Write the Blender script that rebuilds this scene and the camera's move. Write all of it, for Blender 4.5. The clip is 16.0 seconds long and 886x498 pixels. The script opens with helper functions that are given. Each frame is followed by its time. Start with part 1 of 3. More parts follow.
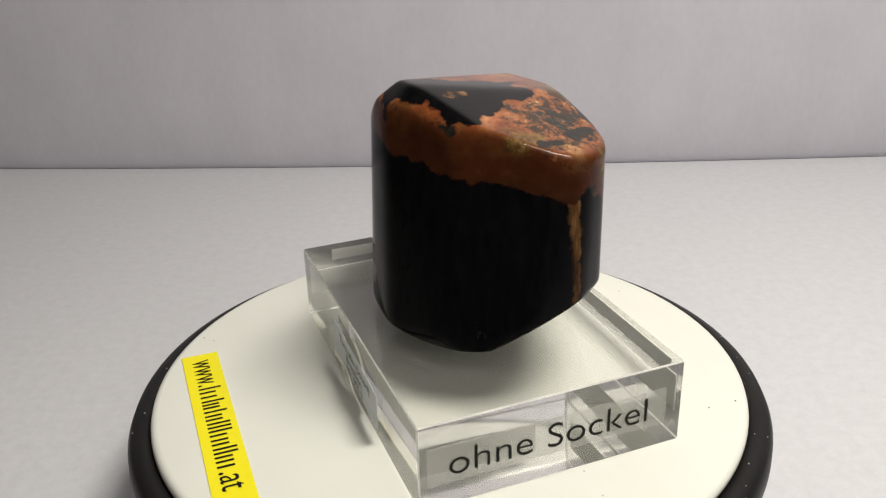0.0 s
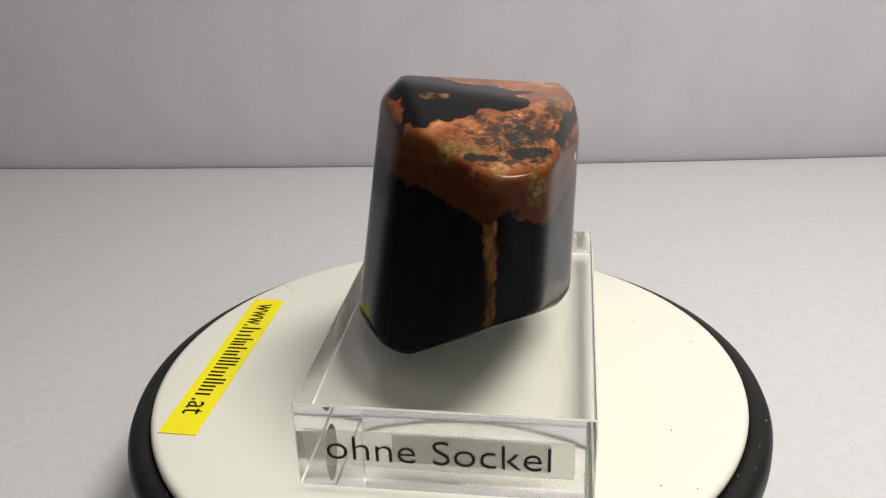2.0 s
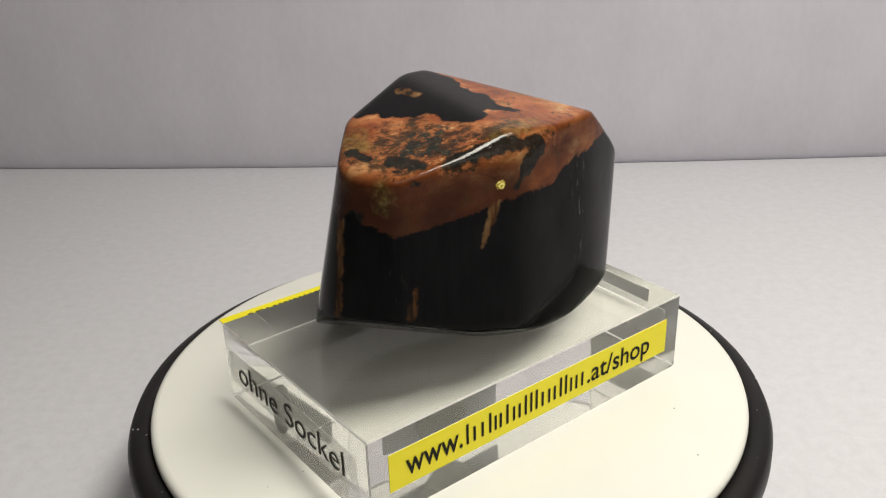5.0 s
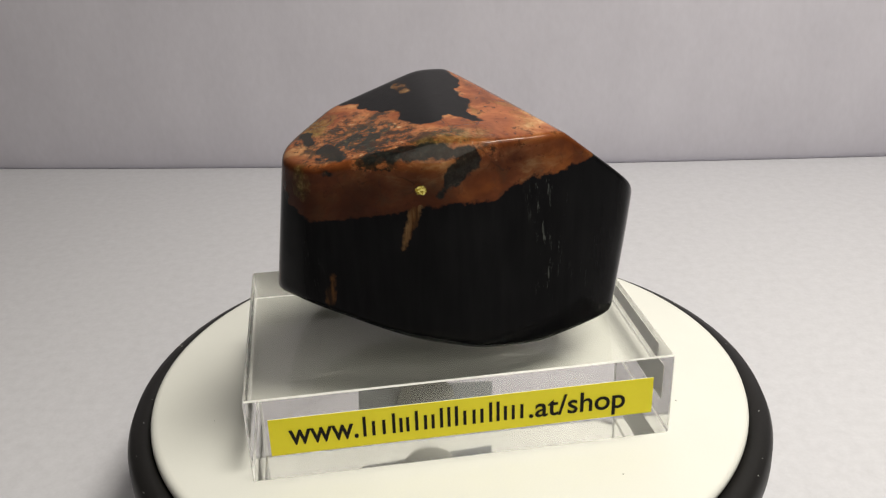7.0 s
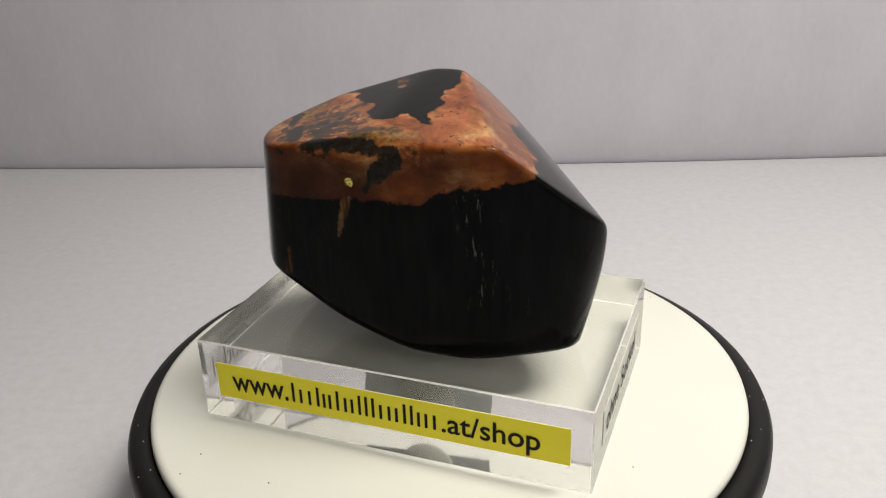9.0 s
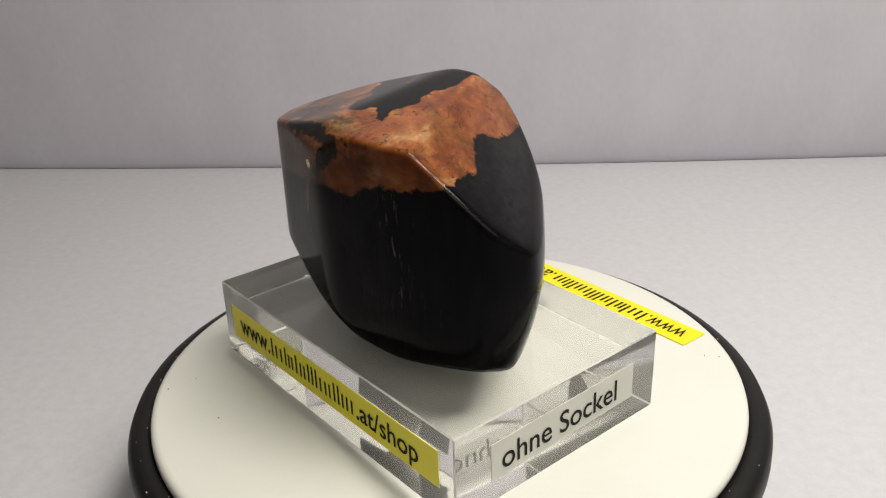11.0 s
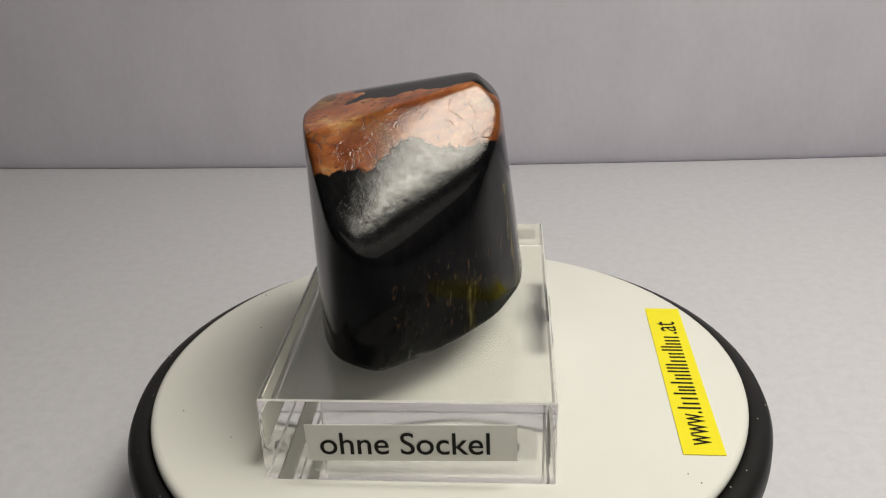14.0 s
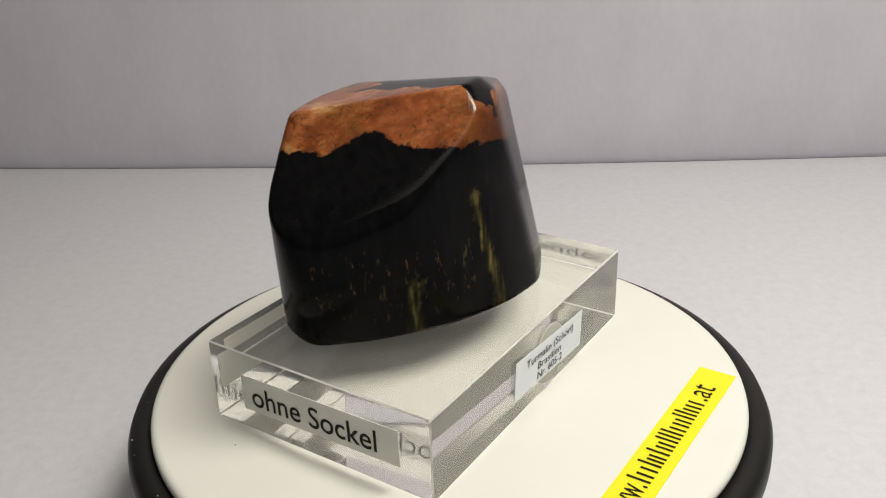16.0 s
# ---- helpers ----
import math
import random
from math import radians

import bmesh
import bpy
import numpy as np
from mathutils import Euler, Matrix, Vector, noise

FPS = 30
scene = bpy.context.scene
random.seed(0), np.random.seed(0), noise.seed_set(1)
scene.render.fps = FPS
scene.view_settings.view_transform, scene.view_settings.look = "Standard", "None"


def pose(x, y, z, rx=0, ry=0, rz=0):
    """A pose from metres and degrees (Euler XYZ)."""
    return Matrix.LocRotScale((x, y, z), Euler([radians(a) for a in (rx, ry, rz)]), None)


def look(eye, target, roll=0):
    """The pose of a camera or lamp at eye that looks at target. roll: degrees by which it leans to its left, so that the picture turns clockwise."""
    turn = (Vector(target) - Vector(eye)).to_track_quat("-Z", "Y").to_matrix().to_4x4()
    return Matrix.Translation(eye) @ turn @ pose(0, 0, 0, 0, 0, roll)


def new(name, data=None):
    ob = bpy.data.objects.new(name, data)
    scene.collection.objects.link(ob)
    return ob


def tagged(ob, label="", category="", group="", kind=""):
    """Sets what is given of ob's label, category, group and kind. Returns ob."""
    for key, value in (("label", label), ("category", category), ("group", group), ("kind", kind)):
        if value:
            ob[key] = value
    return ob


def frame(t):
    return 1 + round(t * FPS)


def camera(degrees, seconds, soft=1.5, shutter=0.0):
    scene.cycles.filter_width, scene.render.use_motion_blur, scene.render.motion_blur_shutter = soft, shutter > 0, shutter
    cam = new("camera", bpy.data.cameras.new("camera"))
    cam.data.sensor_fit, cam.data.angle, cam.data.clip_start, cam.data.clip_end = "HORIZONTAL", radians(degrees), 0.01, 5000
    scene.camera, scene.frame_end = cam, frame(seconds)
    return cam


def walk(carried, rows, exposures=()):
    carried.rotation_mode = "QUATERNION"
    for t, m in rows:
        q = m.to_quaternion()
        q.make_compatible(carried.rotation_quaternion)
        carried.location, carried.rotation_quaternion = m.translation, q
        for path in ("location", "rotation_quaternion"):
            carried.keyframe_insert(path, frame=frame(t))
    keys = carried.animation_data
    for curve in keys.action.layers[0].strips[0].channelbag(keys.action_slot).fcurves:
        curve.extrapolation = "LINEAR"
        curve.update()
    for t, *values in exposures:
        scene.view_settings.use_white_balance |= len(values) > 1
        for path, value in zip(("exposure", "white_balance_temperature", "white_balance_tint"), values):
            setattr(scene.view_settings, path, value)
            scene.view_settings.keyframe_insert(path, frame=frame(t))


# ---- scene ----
cam = camera(52.57, 16.0, soft=1.25)
U = 0.2546           # metres per unit of the plan
DECK = 0.046         # height of the platter's top above the table
EYE = Vector((0.0, -U, DECK + 0.627 * U))
TILT, YAW = 0.42594, 0.00172
AHEAD = Vector((-math.sin(YAW) * math.cos(TILT), math.cos(YAW) * math.cos(TILT), -math.sin(TILT)))
STAND = look(EYE, EYE + AHEAD, -1.743)
walk(cam, [(0.0, STAND), (16.0, STAND)], exposures=[(0.0, -0.04), (4.0, -0.06), (7.0, -0.04), (11.5, -0.08), (12.6, -0.11), (13.0, -0.18), (13.5, -0.33), (14.0, -0.36), (14.5, -0.25), (15.0, -0.17), (16.0, -0.11)])

# ---- light ----
scene.cycles.caustics_refractive = False
world = bpy.data.worlds.new("room_air")
scene.world = world
world.use_nodes = True
world.node_tree.nodes["Background"].inputs[0].default_value = (0.9, 0.93, 1.0, 1)
world.node_tree.nodes["Background"].inputs[1].default_value = 0.02


def area_lamp(name, m, sx, sy, watts, colour):
    data = bpy.data.lights.new(name, "AREA")
    data.shape, data.size, data.size_y, data.energy, data.color = "RECTANGLE", sx, sy, watts, colour
    ob = new(name, data)
    ob.matrix_basis = m
    return ob


# a lamp head over the turntable, out of view
WARM = (1.0, 0.952, 0.825)
area_lamp("overhead_lamp_light", pose(0.2, -0.058, 0.606, 0, 0, 16), 0.23, 0.165, 4.05, WARM)
# unseen broad fill, added high behind the viewer to brighten upright faces
area_lamp("front_fill_light", pose(0.9, -1.6, 1.85), 2.2, 1.7, 26.0, WARM)


# ---- materials ----
def material(name):
    m = bpy.data.materials.new(name)
    m.use_nodes = True
    nt = m.node_tree
    return m, nt, nt.nodes["Principled BSDF"]


def node(nt, kind, **inputs):
    n = nt.nodes.new(kind)
    for key, value in inputs.items():
        slot = n.inputs[key.replace("_", " ")]
        if isinstance(value, bpy.types.NodeSocket):
            nt.links.new(value, slot)
        else:
            slot.default_value = value
    return n


def maths(nt, op, a, b=0.0, clamp=False):
    n = nt.nodes.new("ShaderNodeMath")
    n.operation, n.use_clamp = op, clamp
    for slot, value in zip(n.inputs, (a, b)):
        if isinstance(value, bpy.types.NodeSocket):
            nt.links.new(value, slot)
        else:
            slot.default_value = value
    return n.outputs[0]


def ramp(nt, fac, *stops):
    n = nt.nodes.new("ShaderNodeValToRGB")
    nt.links.new(fac, n.inputs[0])
    while len(n.color_ramp.elements) < len(stops):
        n.color_ramp.elements.new(0.5)
    for e, (at, c) in zip(n.color_ramp.elements, stops):
        e.position = at
        e.color = (*c, 1) if isinstance(c, tuple) else (c, c, c, 1)
    return n.outputs[0]


def mix(nt, fac, a, b):
    n = nt.nodes.new("ShaderNodeMix")
    n.data_type = "RGBA"
    for slot, value in zip((n.inputs[0], n.inputs[6], n.inputs[7]), (fac, a, b)):
        if isinstance(value, bpy.types.NodeSocket):
            nt.links.new(value, slot)
        else:
            slot.default_value = (*value, 1) if isinstance(value, tuple) else value
    return n.outputs[2]


def place(nt, sx=1.0, sy=1.0, sz=1.0):
    c = nt.nodes.new("ShaderNodeTexCoord")
    m = nt.nodes.new("ShaderNodeMapping")
    m.inputs["Scale"].default_value = (sx, sy, sz)
    nt.links.new(c.outputs["Object"], m.inputs[0])
    return m.outputs[0]


def grain(nt, vector, scale, detail=4.0, rough=0.55, distort=0.0):
    n = node(nt, "ShaderNodeTexNoise", Vector=vector, Scale=scale, Detail=detail, Roughness=rough, Distortion=distort)
    return n.outputs[0]


def relief(nt, bsdf, height, strength, depth):
    b = node(nt, "ShaderNodeBump", Strength=strength, Distance=depth, Height=height)
    nt.links.new(b.outputs[0], bsdf.inputs["Normal"])


def surface(name, low, high, scale, rough, bump=0.1, depth=0.0005, fine=900.0, specular=0.5, vary=0.08, stretch=(1.0, 1.0, 1.0)):
    """A plain surface whose colour drifts between two tones, with fine relief."""
    m, nt, b = material(name)
    v = place(nt, *stretch)
    broad, close = grain(nt, v, scale), grain(nt, v, fine, 3.0)
    both = maths(nt, "ADD", maths(nt, "MULTIPLY", broad, 0.65), maths(nt, "MULTIPLY", close, 0.35))
    nt.links.new(ramp(nt, both, (0.3, low), (0.7, high)), b.inputs["Base Color"])
    nt.links.new(maths(nt, "ADD", maths(nt, "MULTIPLY", close, vary), rough - vary / 2), b.inputs["Roughness"])
    b.inputs["Specular IOR Level"].default_value = specular
    relief(nt, b, close, bump, depth)
    return m


PAPER_WALL = surface("wall_paper", (0.495, 0.48, 0.545), (0.56, 0.545, 0.615), 22.0, 0.85, 0.2, 0.0005, 260.0, 0.2, 0.08, (1.0, 1.0, 0.6))
TABLE = surface("table_laminate", (0.55, 0.55, 0.60), (0.63, 0.63, 0.685), 200.0, 0.5, 0.18, 0.0003, 700.0, 0.35)
PLASTER = surface("plaster", (0.46, 0.45, 0.43), (0.52, 0.51, 0.49), 3.0, 0.9, 0.2, 0.001, 300.0, 0.2)
FLOOR = surface("floor_boards", (0.22, 0.15, 0.09), (0.32, 0.22, 0.14), 6.0, 0.5)
WHITE = surface("white_plastic", (0.69, 0.695, 0.665), (0.73, 0.735, 0.705), 30.0, 0.42, 0.05, 0.0002, 1500.0, 0.4)
RUBBER = surface("black_rubber", (0.007, 0.007, 0.007), (0.012, 0.011, 0.011), 40.0, 0.45, 0.1, 0.0002, 1600.0, 0.22)
GLOSS = surface("black_gloss", (0.01, 0.01, 0.011), (0.014, 0.014, 0.015), 40.0, 0.15, 0.02)
YELLOW = surface("yellow_tape", (0.82, 0.72, 0.004), (0.86, 0.76, 0.006), 80.0, 0.45, 0.03, 0.0001)
PAD = surface("adhesive_foam", (0.36, 0.36, 0.33), (0.44, 0.44, 0.41), 200.0, 0.7)
DUST = surface("pale_dust", (0.4, 0.4, 0.38), (0.6, 0.6, 0.58), 300.0, 0.9)
BACKING = surface("tape_backing", (0.76, 0.76, 0.68), (0.82, 0.82, 0.74), 120.0, 0.6, 0.03, 0.0001)
INK = surface("black_ink", (0.006, 0.006, 0.005), (0.012, 0.010, 0.009), 200.0, 0.6, 0.02, 0.0001, 900.0, 0.15)
LABEL_PAPER = surface("label_paper", (0.70, 0.74, 0.82), (0.76, 0.80, 0.87), 100.0, 0.7, 0.05, 0.0001)


def acrylic(name, haze, rough, clear=(1.0, 1.0, 0.985)):
    """Clear cast acrylic; haze is the share of light that its scuffed surface scatters."""
    m, nt, b = material(name)
    b.inputs["Base Color"].default_value = (*clear, 1)
    b.inputs["IOR"].default_value = 1.49
    v = place(nt)
    scuff = grain(nt, v, 60.0, 3.0, 0.5)
    cloudy = maths(nt, "ADD", maths(nt, "MULTIPLY", scuff, haze * 1.2), haze * 0.4, True)
    nt.links.new(maths(nt, "SUBTRACT", 1.0, cloudy), b.inputs["Transmission Weight"])
    nt.links.new(ramp(nt, scuff, (0.45, rough), (0.8, rough + 0.025)), b.inputs["Roughness"])
    relief(nt, b, grain(nt, v, 22.0, 2.0), 0.02, 0.002)
    return m


def film(name, tone, cover):
    """Label tape that lets part of the light through."""
    m, nt, b = material(name)
    v = place(nt)
    b.inputs["Roughness"].default_value = 0.5
    nt.links.new(ramp(nt, grain(nt, v, 120.0), (0.3, tuple(c * 0.93 for c in tone)), (0.7, tone)), b.inputs["Base Color"])
    clear = nt.nodes.new("ShaderNodeBsdfTransparent")
    both = nt.nodes.new("ShaderNodeMixShader")
    both.inputs[0].default_value = cover
    nt.links.new(clear.outputs[0], both.inputs[1])
    nt.links.new(b.outputs[0], both.inputs[2])
    nt.links.new(both.outputs[0], nt.nodes["Material Output"].inputs[0])
    return m


ACRYLIC = acrylic("clear_acrylic", 0.02, 0.0)
ACRYLIC_SIDE = acrylic("scuffed_acrylic", 0.07, 0.0)
RESTING = acrylic("worn_acrylic_foot", 0.04, 0.04, (1.0, 1.0, 0.96))
SCRATCH = film("scratched_acrylic", (0.75, 0.75, 0.72), 0.55)
FROSTED = acrylic("frosted_acrylic_edge", 0.55, 0.35)
CLEAR_TAPE = film("clear_tape", (0.78, 0.78, 0.74), 0.28)
MILKY_TAPE = film("milky_tape", (0.78, 0.78, 0.74), 0.8)


def tourmaline():
    """Black schorl with a rust-orange feldspar cap; the mesh carries the extent of each mineral and of the darkened
    flanks.
    """
    m, nt, b = material("polished_tourmaline")
    v = place(nt)
    upright = place(nt, 1.0, 1.0, 0.12)

    def extent(name):
        a = nt.nodes.new("ShaderNodeAttribute")
        a.attribute_name = name
        return a.outputs["Fac"]

    def ragged(base, amount, scale, width):
        n = maths(nt, "MULTIPLY", maths(nt, "SUBTRACT", grain(nt, v, scale, 8.0, 0.62), 0.5), amount)
        s = maths(nt, "ADD", base, n)
        return maths(nt, "ADD", maths(nt, "DIVIDE", s, width), 0.5, True)

    cap = ragged(extent("feldspar"), 0.025, 210.0, 0.003)
    # orange feldspar: clouded tone, pale grains, dark healed cracks
    swirl = nt.nodes.new("ShaderNodeVectorMath")
    swirl.operation = "MULTIPLY_ADD"
    nt.links.new(node(nt, "ShaderNodeTexNoise", Vector=v, Scale=45.0, Detail=3.0).outputs["Color"], swirl.inputs[0])
    swirl.inputs[1].default_value = (0.012, 0.012, 0.012)
    nt.links.new(place(nt, 1.0, 0.55, 1.3), swirl.inputs[2])
    cloud = ramp(nt, grain(nt, swirl.outputs[0], 85.0, 9.0, 0.66, 0.4), (0.26, (0.030, 0.010, 0.005)), (0.38, (0.115, 0.030, 0.010)), (0.49, (0.24, 0.068, 0.021)), (0.58, (0.36, 0.140, 0.050)), (0.67, (0.55, 0.33, 0.15)))
    rosy = ramp(nt, grain(nt, v, 38.0, 5.0, 0.6), (0.45, 0.0), (0.62, 0.45))
    cloud = mix(nt, rosy, cloud, ramp(nt, grain(nt, swirl.outputs[0], 160.0, 6.0, 0.6), (0.35, (0.16, 0.042, 0.018)), (0.65, (0.38, 0.130, 0.055))))
    olive = ramp(nt, grain(nt, v, 55.0, 7.0, 0.7, 0.4), (0.54, 0.0), (0.68, 0.8))
    cloud = mix(nt, olive, cloud, ramp(nt, grain(nt, v, 300.0, 5.0, 0.7), (0.35, (0.06, 0.035, 0.008)), (0.7, (0.30, 0.20, 0.05))))
    speck = ramp(nt, grain(nt, v, 380.0, 6.0, 0.75), (0.58, 0.0), (0.64, 0.85))
    cloud = mix(nt, speck, cloud, (0.025, 0.014, 0.007))
    # the slanting cut is coloured darker and redder than the top
    cloud = mix(nt, maths(nt, "MULTIPLY", extent("slope"), ramp(nt, grain(nt, swirl.outputs[0], 70.0, 6.0, 0.65), (0.35, 0.25), (0.62, 0.8))), cloud, ramp(nt, grain(nt, swirl.outputs[0], 190.0, 7.0, 0.7), (0.34, (0.040, 0.012, 0.005)), (0.52, (0.15, 0.040, 0.013)), (0.68, (0.28, 0.105, 0.035))))
    # the cap's flanks are coloured redder, and darker to paint in their dimmer light
    flank_dim = maths(nt, "MULTIPLY", extent("flank_shade"), maths(nt, "ADD", 0.45, grain(nt, v, 70.0, 4.0)), True)
    cloud = mix(nt, maths(nt, "MULTIPLY", flank_dim, 0.9), cloud, ramp(nt, grain(nt, v, 48.0, 4.0, 0.55), (0.34, (0.028, 0.008, 0.003)), (0.52, (0.085, 0.022, 0.006)), (0.66, (0.20, 0.062, 0.013))))
    # a darker brown over part of the flanks, by bearing
    cloud = mix(nt, maths(nt, "MULTIPLY", maths(nt, "MULTIPLY", flank_dim, extent("umber")), ramp(nt, grain(nt, v, 60.0, 5.0, 0.6), (0.3, 0.6), (0.7, 0.95))), cloud, (0.026, 0.008, 0.004))
    dusky = ramp(nt, grain(nt, v, 42.0, 6.0, 0.68, 0.6), (0.30, 0.75), (0.42, 0.0))
    cloud = mix(nt, dusky, cloud, (0.045, 0.024, 0.012))
    # salt-and-pepper grains in the sprinkled field
    salt = ramp(nt, grain(nt, place(nt, 1.0, 0.6, 1.0), 300.0, 8.0, 0.78), (0.40, (0.006, 0.007, 0.006)), (0.49, (0.022, 0.022, 0.013)), (0.53, (0.20, 0.062, 0.022)), (0.60, (0.28, 0.11, 0.04)), (0.68, (0.50, 0.36, 0.20)))
    sown = ragged(extent("sprinkle"), 0.09, 160.0, 0.012)
    cloud = mix(nt, maths(nt, "MULTIPLY", sown, 0.85), cloud, salt)
    cell = node(nt, "ShaderNodeTexVoronoi", Vector=node(nt, "ShaderNodeVectorMath", Vector=v).outputs[0], Scale=170.0)
    cell.feature = "DISTANCE_TO_EDGE"
    warp = node(nt, "ShaderNodeTexNoise", Vector=v, Scale=60.0, Detail=4.0)
    shift = nt.nodes.new("ShaderNodeVectorMath")
    shift.operation = "MULTIPLY_ADD"
    nt.links.new(warp.outputs["Color"], shift.inputs[0])
    shift.inputs[1].default_value = (0.014, 0.014, 0.014)
    nt.links.new(v, shift.inputs[2])
    nt.links.new(shift.outputs[0], cell.inputs["Vector"])
    crack = ramp(nt, cell.outputs["Distance"], (0.0, 0.5), (0.03, 0.0))
    crack = maths(nt, "MULTIPLY", crack, ramp(nt, grain(nt, v, 90.0, 3.0), (0.5, 0.0), (0.62, 1.0)))
    cloud = mix(nt, crack, cloud, (0.02, 0.012, 0.006))
    # dark grains sprinkled in the cap
    spots = ragged(extent("mottle"), 0.17, 260.0, 0.012)
    cloud = mix(nt, maths(nt, "MULTIPLY", spots, 0.93), cloud, ramp(nt, grain(nt, v, 520.0, 6.0, 0.7), (0.40, (0.006, 0.008, 0.008)), (0.58, (0.020, 0.024, 0.020)), (0.70, (0.10, 0.075, 0.04))))
    stain = maths(nt, "MULTIPLY", ragged(extent("olive"), 0.040, 240.0, 0.014), 0.55)
    cloud = mix(nt, stain, cloud, ramp(nt, grain(nt, v, 420.0, 6.0, 0.7), (0.36, (0.016, 0.017, 0.008)), (0.50, (0.10, 0.075, 0.018)), (0.66, (0.32, 0.22, 0.09))))
    blot = maths(nt, "MULTIPLY", ragged(extent("blots"), 0.020, 300.0, 0.003), 0.95)
    cloud = mix(nt, blot, cloud, ramp(nt, grain(nt, v, 480.0, 5.0, 0.7), (0.42, (0.005, 0.006, 0.006)), (0.60, (0.014, 0.016, 0.014)), (0.72, (0.07, 0.05, 0.03))))
    # black schorl: faint upright fibres
    fibre = grain(nt, upright, 420.0, 4.0, 0.6)
    dark = ramp(nt, fibre, (0.35, (0.0024, 0.0024, 0.0030)), (0.75, (0.0055, 0.0055, 0.0062)))
    fleck = maths(nt, "MULTIPLY", ramp(nt, grain(nt, place(nt, 1.0, 1.0, 0.4), 430.0, 4.0, 0.7), (0.59, 0.0), (0.66, 1.0)), extent("flecks"), True)
    dark = mix(nt, maths(nt, "MULTIPLY", fleck, 0.6), dark, ramp(nt, grain(nt, v, 140.0, 2.0), (0.42, (0.07, 0.06, 0.03)), (0.58, (0.13, 0.07, 0.035))))
    hair = maths(nt, "MULTIPLY", maths(nt, "MULTIPLY", ramp(nt, grain(nt, place(nt, 1.0, 1.0, 0.16), 700.0, 5.0, 0.8), (0.59, 0.0), (0.64, 1.0)), ramp(nt, grain(nt, place(nt, 1.0, 1.0, 0.3), 130.0, 3.0), (0.46, 0.0), (0.60, 1.0))), extent("scratches"), True)
    dark = mix(nt, maths(nt, "MULTIPLY", hair, 0.5), dark, (0.13, 0.14, 0.13))
    vein = ragged(extent("vein"), 0.016, 330.0, 0.004)
    veincolour = ramp(nt, grain(nt, upright, 330.0, 4.0), (0.38, (0.02, 0.010, 0.005)), (0.5, (0.10, 0.045, 0.015)), (0.68, (0.28, 0.17, 0.08)))
    dark = mix(nt, maths(nt, "MULTIPLY", vein, 0.85), dark, veincolour)
    green = ragged(extent("green"), 0.030, 300.0, 0.008)
    greencolour = ramp(nt, grain(nt, upright, 500.0, 4.0), (0.4, (0.012, 0.011, 0.003)), (0.55, (0.07, 0.055, 0.014)), (0.68, (0.22, 0.19, 0.07)))
    dark = mix(nt, maths(nt, "MULTIPLY", green, 0.65), dark, greencolour)
    healed = ragged(extent("crack"), 0.0022, 500.0, 0.0012)
    dark = mix(nt, maths(nt, "MULTIPLY", healed, 0.6), dark, (0.10, 0.065, 0.04))
    net = node(nt, "ShaderNodeTexVoronoi", Vector=shift.outputs[0], Scale=240.0)
    net.feature = "DISTANCE_TO_EDGE"
    slope = extent("slope")
    seam = ramp(nt, net.outputs["Distance"], (0.0, 1.0), (0.035, 0.0))
    seam = maths(nt, "MULTIPLY", seam, ramp(nt, grain(nt, v, 70.0, 4.0, 0.7), (0.46, 0.0), (0.54, 1.0)))
    seam = maths(nt, "MULTIPLY", maths(nt, "MULTIPLY", seam, slope), maths(nt, "ADD", maths(nt, "MULTIPLY", cap, 0.8), 0.2))
    gold = ragged(extent("gold"), 0.012, 420.0, 0.0012)
    colour = mix(nt, gold, mix(nt, seam, mix(nt, cap, dark, cloud), (0.006, 0.005, 0.004)), ramp(nt, grain(nt, v, 1500.0, 3.0), (0.42, (0.30, 0.20, 0.01)), (0.58, (0.95, 0.85, 0.25))))
    nt.links.new(colour, b.inputs["Base Color"])
    nt.links.new(maths(nt, "MULTIPLY", gold, 1.0), b.inputs["Metallic"])
    worn = grain(nt, v, 190.0, 7.0, 0.72)
    rough = mix(nt, cap, ramp(nt, worn, (0.3, 0.04), (0.75, 0.13)), ramp(nt, worn, (0.3, 0.07), (0.8, 0.18)))
    patchy = ramp(nt, grain(nt, v, 110.0, 9.0, 0.78, 0.5), (0.42, 0.0), (0.68, 0.05))
    rough = maths(nt, "ADD", rough, maths(nt, "ADD", maths(nt, "MULTIPLY", patchy, slope), maths(nt, "MULTIPLY", seam, 0.5)), True)
    nt.links.new(rough, b.inputs["Roughness"])
    b.inputs["IOR"].default_value = 1.5
    chip = node(nt, "ShaderNodeTexVoronoi", Vector=shift.outputs[0], Scale=420.0)
    mosaic = maths(nt, "ADD", maths(nt, "MULTIPLY", chip.outputs["Color"], 0.115), ramp(nt, grain(nt, v, 300.0, 8.0, 0.7), (0.36, 0.01), (0.66, 0.09)))
    gloss = maths(nt, "ADD", ramp(nt, cap, (0.0, 0.15), (1.0, 0.25)), maths(nt, "MULTIPLY", maths(nt, "MULTIPLY", slope, mosaic), maths(nt, "SUBTRACT", 1.0, maths(nt, "MULTIPLY", cap, 0.75))))
    gloss = maths(nt, "MULTIPLY", gloss, maths(nt, "SUBTRACT", 1.0, maths(nt, "MULTIPLY", flank_dim, 0.65)))
    nt.links.new(gloss, b.inputs["Specular IOR Level"])
    pit = maths(nt, "ADD", maths(nt, "MULTIPLY", maths(nt, "MULTIPLY", crack, cap), -1.0), maths(nt, "MULTIPLY", grain(nt, v, 330.0, 6.0, 0.65), 0.4))
